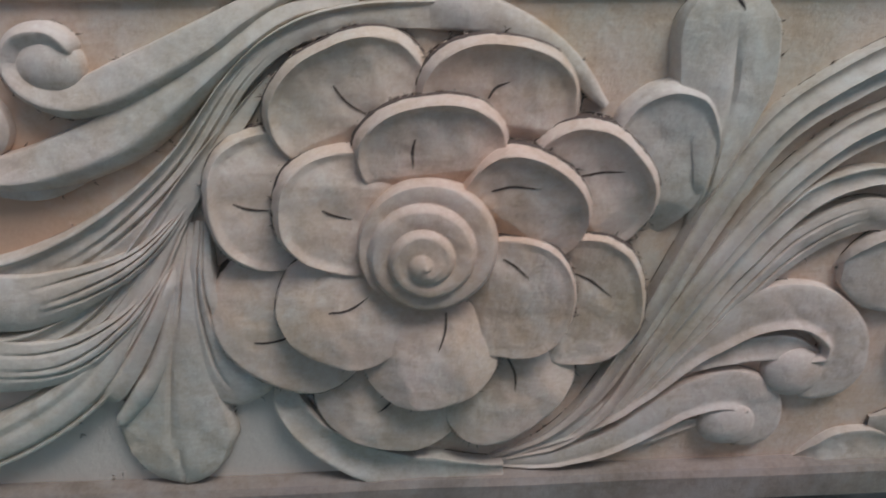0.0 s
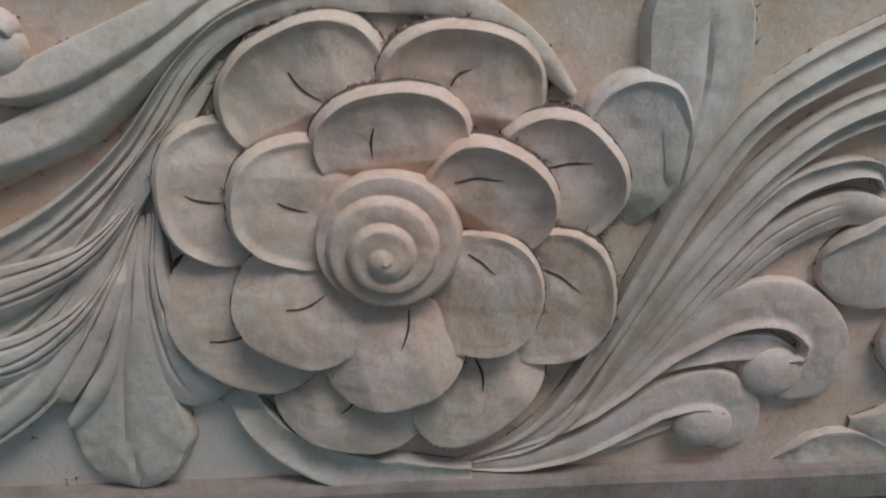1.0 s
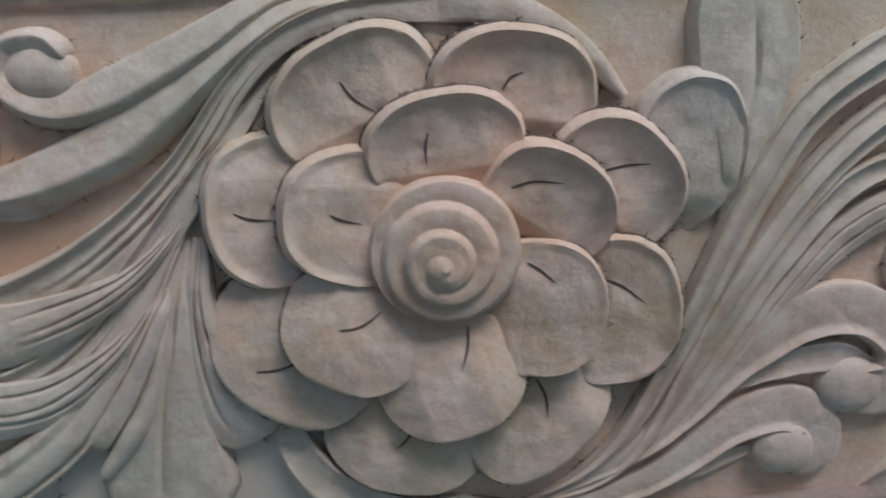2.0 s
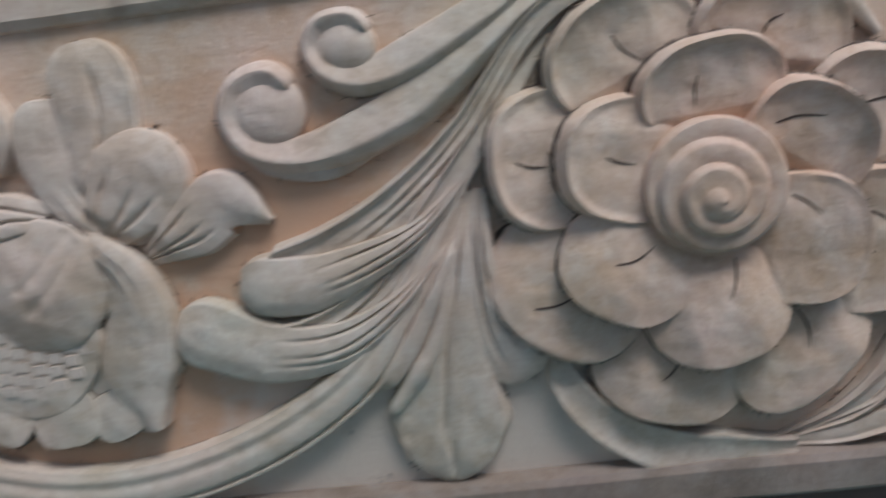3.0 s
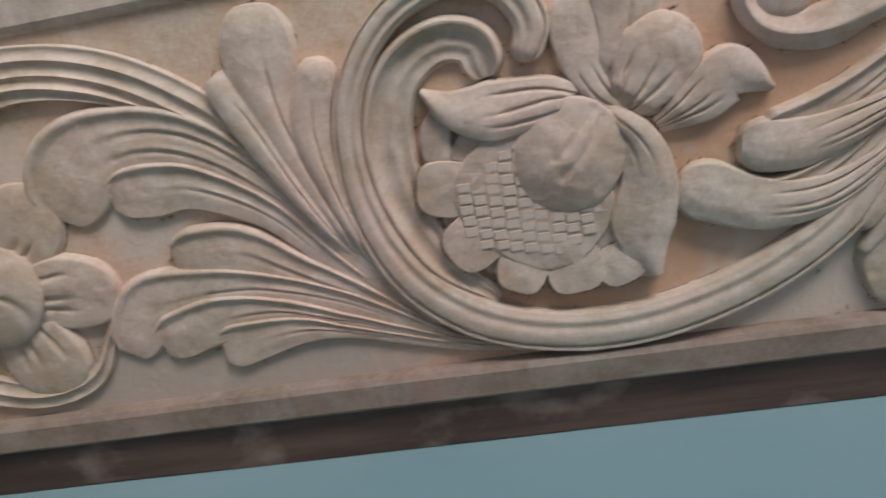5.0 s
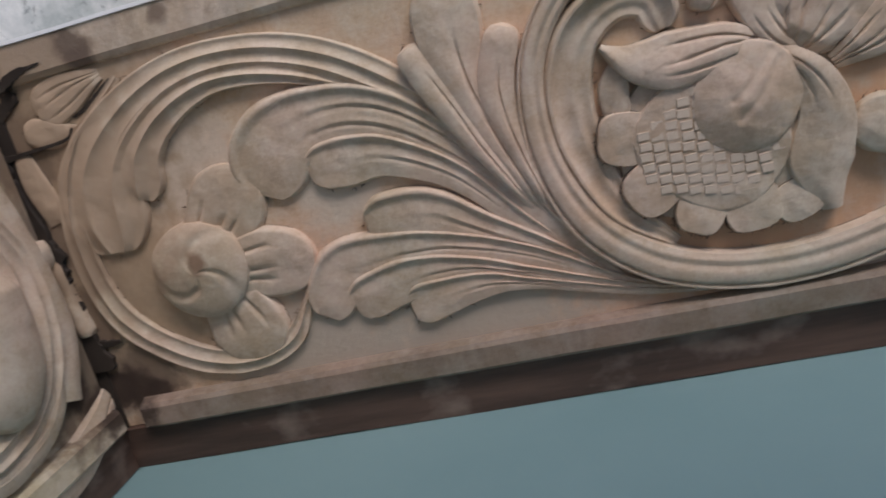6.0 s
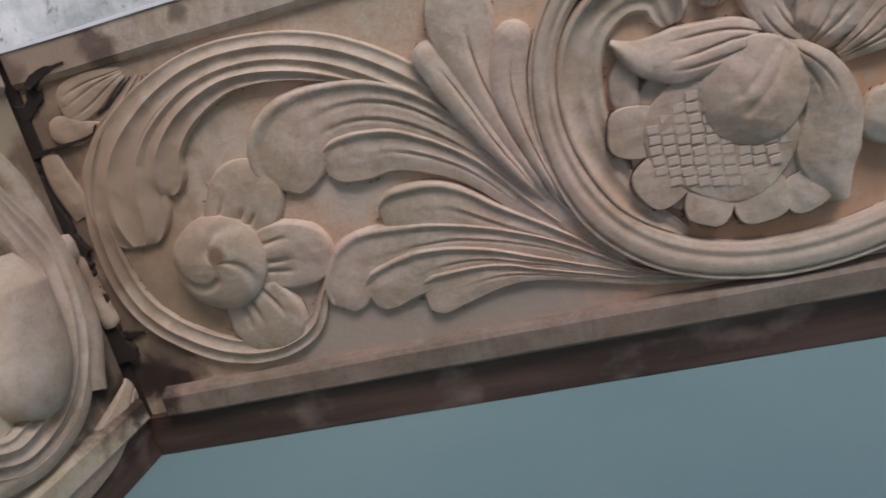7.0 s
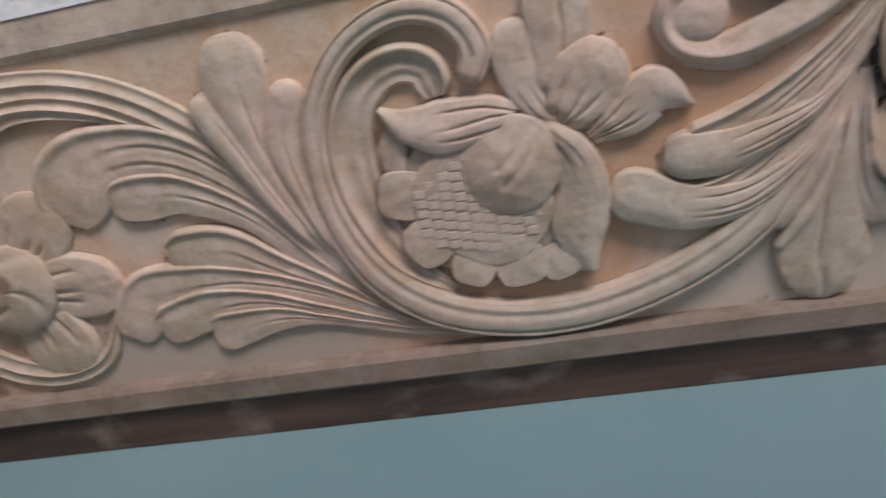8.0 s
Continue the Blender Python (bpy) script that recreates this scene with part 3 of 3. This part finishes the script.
dome('scroll_bud', panel, (-0.1950, 0.2950), 0.0300, 0.0255, 0.0150, 0, 0)
frond('leaf_frond', panel, [(-0.220, 0.278), (-0.196, 0.258), (-0.155, 0.249), (-0.110, 0.264)], [0.0060, 0.0094, 0.0065, 0.0016], 0.008, 1, 'leaf', 0, 0, 0, 0)
frond('stem_frond', panel, [(0.116, 0.3610), (0.066, 0.3605), (0.024, 0.350), (-0.012, 0.324), (-0.056, 0.269), (-0.101, 0.228), (-0.149, 0.196), (-0.196, 0.179), (-0.219, 0.178)], [0.0100, 0.0088, 0.0082, 0.0085, 0.0110, 0.0150, 0.0215, 0.0234, 0.0215], 0.0175, 3, 'crest', 0.12, 0, 0, 0)
frond('stem_frond', panel, [(0.006, 0.324), (-0.011, 0.303), (-0.042, 0.266), (-0.085, 0.212), (-0.129, 0.160), (-0.179, 0.129), (-0.231, 0.123), (-0.264, 0.143)], [0.0018, 0.0057, 0.0096, 0.0124, 0.0153, 0.0198, 0.0216, 0.0202], 0.0165, 3, 'crest', 0.12, 0, 0, 0)
frond('leaf_tongue', panel, [(-0.0616, 0.2244), (-0.0717, 0.173), (-0.0846, 0.113), (-0.0915, 0.0553), (-0.0932, 0.0280), (-0.0945, 0.0010)], [0.0040, 0.0130, 0.0290, 0.0490, 0.0390, 0.0230], 0.0135, 2, 'leaf', 0.2, 0, 1.5, 0)
frond('leaf_tongue', panel, [(-0.068, 0.205), (-0.0748, 0.1924), (-0.096, 0.1532), (-0.1188, 0.119), (-0.1446, 0.0859)], [0.0030, 0.0060, 0.0110, 0.0150, 0.0160], 0.017, 2, 'leaf', 0.25, 0, 0, 0)
frond('leaf_tongue', panel, [(-0.070, 0.200), (-0.0781, 0.1706), (-0.0938, 0.1205), (-0.1108, 0.0919), (-0.135, 0.0616)], [0.0020, 0.0040, 0.0070, 0.0090, 0.0055], 0.019, 1, 'rib', 0.2, 0, 0, 0)
frond('leaf_tongue', panel, [(-0.0513, 0.2248), (-0.0555, 0.1644), (-0.044, 0.1130), (-0.024, 0.0790)], [0.0050, 0.0130, 0.0270, 0.0320], 0.016, 3, 'leaf', 0.3, 0, 0, 0)
frond('ring_stem', panel, [(-0.044, 0.267), (-0.076, 0.213), (-0.110, 0.155), (-0.151, 0.098), (-0.223, 0.053), (-0.313, 0.026), (-0.399, 0.025), (-0.478, 0.050), (-0.534, 0.101), (-0.562, 0.171), (-0.564, 0.240), (-0.545, 0.292), (-0.508, 0.331), (-0.459, 0.349), (-0.415, 0.338), (-0.394, 0.305), (-0.405, 0.272)], [0.0050, 0.0097, 0.0142, 0.0181, 0.0200, 0.0207, 0.0203, 0.0205, 0.0200, 0.0165, 0.0140, 0.0133, 0.0135, 0.0140, 0.0161, 0.0167, 0.0133], 0.021, 2, 'band', 0.06, 0, 0, 0)
frond('ring_stem', panel, [(-0.455, 0.064), (-0.503, 0.113), (-0.528, 0.178), (-0.531, 0.233), (-0.513, 0.279), (-0.477, 0.302), (-0.444, 0.295), (-0.436, 0.264)], [0.0060, 0.0185, 0.0250, 0.0255, 0.0230, 0.0205, 0.0205, 0.0202], 0.0175, 1, 'cove', 0.12, 0, 0, 0)
frond('lobed_leaf', panel, [(-0.046, 0.259), (-0.066, 0.229), (-0.098, 0.200), (-0.141, 0.180), (-0.186, 0.169), (-0.236, 0.174)], [0.0015, 0.0040, 0.0085, 0.0170, 0.0240, 0.0245], 0.021, 4, 'leaf', 0.25, 0, 0.72, -0.12)
frond('lobed_leaf', panel, [(-0.062, 0.223), (-0.086, 0.182), (-0.118, 0.148), (-0.163, 0.122), (-0.215, 0.120), (-0.261, 0.138), (-0.288, 0.150)], [0.0015, 0.0040, 0.0095, 0.0185, 0.0250, 0.0285, 0.0285], 0.021, 4, 'leaf', 0.25, 0, 0.72, -0.12)
frond('upright_leaf', panel, [(-0.566, 0.108), (-0.597, 0.187), (-0.620, 0.258), (-0.627, 0.313), (-0.624, 0.362)], [0.0045, 0.0139, 0.0228, 0.0351, 0.0315], 0.018, 2, 'leaf', 0.2, 0, 0, 0)
frond('upright_leaf', panel, [(-0.575, 0.115), (-0.617, 0.195), (-0.646, 0.257), (-0.672, 0.310)], [0.0040, 0.0130, 0.0192, 0.0154], 0.02, 2, 'leaf', 0.15, 0, 0, 0)
frond('upright_leaf', panel, [(-0.561, 0.107), (-0.584, 0.187), (-0.594, 0.251), (-0.574, 0.308)], [0.0043, 0.0135, 0.0195, 0.0187], 0.02, 2, 'leaf', 0.15, 0, 0, 0)
frond('scroll_frond', panel, [(-0.575, 0.130), (-0.634, 0.219), (-0.698, 0.280), (-0.767, 0.323), (-0.845, 0.343), (-0.921, 0.336), (-0.991, 0.298), (-1.029, 0.247), (-1.036, 0.172)], [0.0046, 0.0153, 0.0216, 0.0219, 0.0202, 0.0242, 0.0351, 0.0522, 0.0501], 0.0119, 3, 'gouge', 0.12, 0, 0, 0)
frond('scroll_frond', panel, [(-0.711, 0.276), (-0.794, 0.314), (-0.870, 0.326), (-0.932, 0.307), (-0.973, 0.272), (-0.989, 0.224)], [0.0040, 0.0097, 0.0140, 0.0194, 0.0266, 0.0361], 0.0136, 2, 'gouge', 0.18, 0, 0, 0)
frond('ring_stem', panel, [(-0.968, 0.354), (-1.044, 0.290), (-1.076, 0.207), (-1.064, 0.109), (-1.001, 0.047), (-0.931, 0.026), (-0.870, 0.043), (-0.836, 0.093)], [0.0046, 0.0105, 0.0155, 0.0179, 0.0178, 0.0147, 0.0122, 0.0038], 0.0102, 2, 'gouge', 0, 0, 0, 0)
frond('leaf_frond', panel, [(-0.506, 0.027), (-0.582, 0.124), (-0.644, 0.202), (-0.706, 0.252), (-0.767, 0.267), (-0.824, 0.250), (-0.853, 0.197)], [0.0049, 0.0135, 0.0187, 0.0256, 0.0310, 0.0457, 0.0506], 0.0136, 3, 'crest', 0.15, 0, 0, 0)
frond('leaf_frond', panel, [(-0.543, 0.066), (-0.600, 0.120), (-0.655, 0.179), (-0.717, 0.213), (-0.758, 0.217), (-0.802, 0.217)], [0.0032, 0.0103, 0.0160, 0.0228, 0.0286, 0.0240], 0.0127, 2, 'crest', 0.2, 0, 0, 0)
frond('leaf_frond', panel, [(-0.505, 0.028), (-0.569, 0.077), (-0.636, 0.116), (-0.693, 0.146), (-0.760, 0.148)], [0.0034, 0.0121, 0.0204, 0.0297, 0.0297], 0.0127, 2, 'crest', 0.2, 0, 0, 0)
frond('leaf_frond', panel, [(-0.429, 0.010), (-0.499, 0.030), (-0.597, 0.081), (-0.679, 0.108), (-0.745, 0.112), (-0.795, 0.104), (-0.829, 0.055)], [0.0015, 0.0052, 0.0130, 0.0180, 0.0280, 0.0337, 0.0270], 0.0119, 2, 'crest', 0.1, 0, 0, 0)
frond('leaf_frond', panel, [(-0.429, 0.010), (-0.500, 0.027), (-0.601, 0.063), (-0.668, 0.083), (-0.731, 0.082), (-0.797, 0.064)], [0.0015, 0.0046, 0.0084, 0.0146, 0.0270, 0.0280], 0.0127, 2, 'crest', 0.2, 0, 0, 0)
frond('leaf_frond', panel, [(-0.429, 0.008), (-0.501, 0.022), (-0.604, 0.052), (-0.656, 0.060), (-0.738, 0.050)], [0.0015, 0.0046, 0.0072, 0.0165, 0.0300], 0.0119, 2, 'crest', 0.25, 0, 0, 0)
frond('corner_leaf', panel, [(-0.985, 0.362), (-1.026, 0.352), (-1.070, 0.338)], [0.0065, 0.0220, 0.0260], 0.0040, 4, 'leaf', 0.3, 0, 0, 0)
frond('corner_leaf', panel, [(-1.030, 0.314), (-1.061, 0.316), (-1.092, 0.325)], [0.0046, 0.0166, 0.0159], 0.0045, 1, 'rib', 0.3, 0, 0, 0)
frond('corner_leaf', panel, [(-1.091, 0.224), (-1.101, 0.266), (-1.105, 0.305)], [0.0146, 0.0169, 0.0101], 0.0045, 1, 'rib', 0.2, 0, 0, 0)
frond('corner_leaf', panel, [(-1.118, 0.190), (-1.117, 0.141), (-1.110, 0.088)], [0.0111, 0.0127, 0.0114], 0.013, 1, 'rib', 0.1, 0, 0, 0)
frond('crack', panel, [(-1.135, 0.353), (-1.118, 0.350), (-1.1095, 0.3484), (-1.098, 0.356), (-1.0880, 0.3690)], [0.0060, 0.0060, 0.0070, 0.0085, 0.0085], 0.0012, 1, 'dark', 0, 0.0012, 0, 0)
frond('crack', panel, [(-1.0935, 0.3720), (-1.084, 0.3775), (-1.066, 0.3835), (-1.040, 0.3865)], [0.0050, 0.0058, 0.0040, 0.0008], 0.0008, 1, 'dark', 0, 0.0076, 0, 0)
frond('crack', panel, [(-1.136, 0.301), (-1.090, 0.304), (-1.046, 0.307), (-1.034, 0.317)], [0.0040, 0.0018, 0.0016, 0.0006], 0.0008, 1, 'dark', 0, 0.0038, 0, 0)
frond('crack', panel, [(-1.127, 0.079), (-1.1045, 0.077), (-1.075, 0.0767)], [0.0070, 0.0065, 0.0015], 0.0010, 1, 'dark', 0, 0.002, 0, 0)
frond('crack', panel, [(-1.030, 0.327), (-1.007, 0.335), (-0.976, 0.354)], [0.0014, 0.0036, 0.0014], 0.0015, 1, 'dark', 0, 0, 0, 0)
frond('crack', panel, [(-1.145, 0.365), (-1.136, 0.322), (-1.128, 0.282), (-1.122, 0.238), (-1.116, 0.194), (-1.114, 0.161), (-1.111, 0.136), (-1.113, 0.090), (-1.113, 0.046)], [0.0072, 0.0046, 0.0092, 0.0057, 0.0148, 0.0091, 0.0067, 0.0132, 0.0168], 0.0015, 1, 'dark', 0, 0.0045, 0, 0)
# sunflower
frond('petal', sunflower, [(-0.470, 0.254), (-0.488, 0.226), (-0.489, 0.193)], [0.0080, 0.0150, 0.0135], 0.013, 1, 'leaf', 0.3, 0, 0, 0)
frond('petal', sunflower, [(-0.352, 0.232), (-0.380, 0.238), (-0.401, 0.2384), (-0.4387, 0.2369), (-0.4704, 0.2451), (-0.4945, 0.2640)], [0.0100, 0.0200, 0.0240, 0.0285, 0.0170, 0.0020], 0.0225, 4, 'leaf', 0, 0, 0.62, 0)
frond('petal', sunflower, [(-0.3535, 0.2317), (-0.3207, 0.1949), (-0.3110, 0.1582), (-0.3200, 0.1159), (-0.3150, 0.0710)], [0.0080, 0.0200, 0.0265, 0.0320, 0.0080], 0.022, 3, 'leaf', 0, 0, 0.45, 0)
petal('petal', sunflower, (-0.3765, 0.189), -112.0, 0.0520, 0.0490, 0.0150, 0.0140, 0.55, (), 2.2, -0.9, 0, (((-0.352, 0.226), (-0.3700, 0.206), (-0.3890, 0.190)), ((-0.346, 0.218), (-0.3620, 0.194), (-0.3850, 0.172))))
petal('petal', sunflower, (-0.486, 0.176), 168.0, 0.0280, 0.0262, 0.0100, 0.0150, 0.5, (), 3.0, -0.12, 0)
petal('petal', sunflower, (-0.468, 0.126), 212.0, 0.0300, 0.0270, 0.0110, 0.0150, 0.5, (), 3.0, -0.12, 0)
petal('petal', sunflower, (-0.429, 0.095), 245.0, 0.0265, 0.0240, 0.0100, 0.0150, 0.5, (), 2.8, -0.12, 0)
petal('petal', sunflower, (-0.383, 0.086), 276.0, 0.0240, 0.0268, 0.0106, 0.0150, 0.5, (), 3.0, -0.12, 0)
petal('petal', sunflower, (-0.342, 0.085), 290.0, 0.0200, 0.0240, 0.0100, 0.0150, 0.5, (), 2.8, -0.12, 0)
petal('seed_disc', sunflower, (-0.412, 0.155), -132.0, 0.0580, 0.0690, 0.0135, 0.0140, 0.2, (), 2.6, -0.05, 0)
# bud flower
frond('petal', bud_flower, [(-0.3298, 0.2168), (-0.3091, 0.2409), (-0.2913, 0.2647), (-0.279, 0.294)], [0.0120, 0.0330, 0.0390, 0.0310], 0.019, 4, 'leaf', 0.2, 0, 0.6, 0)
frond('petal', bud_flower, [(-0.2984, 0.2015), (-0.262, 0.219), (-0.234, 0.235), (-0.2029, 0.2180)], [0.0080, 0.0240, 0.0265, 0.0020], 0.015, 4, 'leaf', 0, 0, 0.5, 0)
frond('petal', bud_flower, [(-0.314, 0.212), (-0.341, 0.241), (-0.356, 0.283), (-0.353, 0.325)], [0.0046, 0.0184, 0.0257, 0.0241], 0.014, 4, 'leaf', 0.2, 0, 0.5, 0)
frond('petal', bud_flower, [(-0.345, 0.236), (-0.319, 0.279), (-0.316, 0.318), (-0.322, 0.362)], [0.0054, 0.0258, 0.0325, 0.0296], 0.014, 2, 'leaf', 0.2, 0, 0, 0)
# small flower
frond('petal', small_flower, [(-0.939, 0.156), (-0.900, 0.198), (-0.869, 0.237)], [0.0310, 0.0448, 0.0386], 0.012, 4, 'leaf', 0.2, 0, 0.6, 0)
frond('petal', small_flower, [(-0.927, 0.133), (-0.871, 0.131), (-0.817, 0.122)], [0.0284, 0.0420, 0.0325], 0.0135, 4, 'leaf', 0.2, 0, 0.6, 0)
frond('petal', small_flower, [(-0.932, 0.111), (-0.918, 0.064), (-0.915, 0.020)], [0.0346, 0.0489, 0.0417], 0.012, 4, 'leaf', 0.2, 0, 0.6, 0)
dome('flower_knob', small_flower, (-0.946, 0.140), 0.0563, 0.0554, 0.0265, 0, 1)
# side panel
frond('scroll_frond', side_panel, [(-0.102, 0.310), (-0.078, 0.245), (-0.059, 0.189), (-0.070, 0.113), (-0.113, 0.055), (-0.185, 0.034), (-0.243, 0.056)], [0.0100, 0.0256, 0.0330, 0.0365, 0.0346, 0.0262, 0.0199], 0.022, 4, 'gouge', 0.1, 0, 0, 0)
frond('lobed_leaf', side_panel, [(-0.112, 0.218), (-0.115, 0.176), (-0.130, 0.115), (-0.169, 0.061)], [0.0180, 0.0370, 0.0475, 0.0405], 0.04, 1, 'rib', 0.25, 0, 0, 0)
frond('leaf_frond', side_panel, [(-0.059, 0.080), (-0.113, 0.041), (-0.174, 0.026), (-0.236, 0.033)], [0.0135, 0.0227, 0.0215, 0.0161], 0.018, 2, 'leaf', 0.1, 0, 0, 0)
frond('leaf_frond', side_panel, [(-0.000, 0.013), (-0.081, -0.021), (-0.166, -0.031)], [0.0134, 0.0248, 0.0242], 0.014, 2, 'leaf', 0.1, 0, 0, 0)
frond('ring_stem', side_panel, [(-0.071, 0.339), (-0.042, 0.248), (-0.031, 0.124), (-0.063, 0.040)], [0.0079, 0.0146, 0.0197, 0.0175], 0.014, 1, 'rib', 0, 0, 0, 0)
frond('crack', side_panel, [(0.017, 0.104), (-0.038, 0.113), (-0.056, 0.100)], [0.0020, 0.0027, 0.0018], 0.0015, 1, 'dark', 0, 0, 0, 0)
dome('glue_lump', side_panel, (-0.019, 0.195), 0.0367, 0.0175, 0.01, 0, 0)
dome('glue_lump', side_panel, (-0.045, 0.190), 0.0221, 0.0130, 0.008, 0, 0)

# seeds of the sunflower
seed_mesh = bpy.data.meshes.new("seed")
sx, sz = 0.0064, 0.0050
seed_mesh.from_pydata([(-sx, 0.004, -sz), (sx, 0.004, -sz), (sx, 0.004, sz), (-sx, 0.004, sz),
                       (-0.8 * sx, -0.0010, -0.72 * sz), (0.8 * sx, -0.0010, -0.72 * sz), (0.8 * sx, -0.0010, 0.72 * sz), (-0.8 * sx, -0.0010, 0.72 * sz)], [],
                      [(4, 5, 6, 7), (0, 1, 5, 4), (1, 2, 6, 5), (2, 3, 7, 6), (3, 0, 4, 7)])
seed_mesh.materials.append(wood_board)
for row in range(12):
    for col in range(12):
        x = -0.484 + col * 0.0130 + rng.uniform(-0.001, 0.001)
        z = 0.100 + row * 0.0104 - (x + 0.41) * 0.22 + rng.uniform(-0.0006, 0.0006)
        if ((x + 0.412) / 0.064) ** 2 + ((z - 0.155) / 0.052) ** 2 < 1.0:
            grain_seed = new("seed", seed_mesh)
            grain_seed.parent = sunflower
            grain_seed.matrix_local = pose(x, -0.0139, z, 0, rng.uniform(-4, 4), 0)

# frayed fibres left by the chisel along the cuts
for tone in (wood_board, fray_and_shade):
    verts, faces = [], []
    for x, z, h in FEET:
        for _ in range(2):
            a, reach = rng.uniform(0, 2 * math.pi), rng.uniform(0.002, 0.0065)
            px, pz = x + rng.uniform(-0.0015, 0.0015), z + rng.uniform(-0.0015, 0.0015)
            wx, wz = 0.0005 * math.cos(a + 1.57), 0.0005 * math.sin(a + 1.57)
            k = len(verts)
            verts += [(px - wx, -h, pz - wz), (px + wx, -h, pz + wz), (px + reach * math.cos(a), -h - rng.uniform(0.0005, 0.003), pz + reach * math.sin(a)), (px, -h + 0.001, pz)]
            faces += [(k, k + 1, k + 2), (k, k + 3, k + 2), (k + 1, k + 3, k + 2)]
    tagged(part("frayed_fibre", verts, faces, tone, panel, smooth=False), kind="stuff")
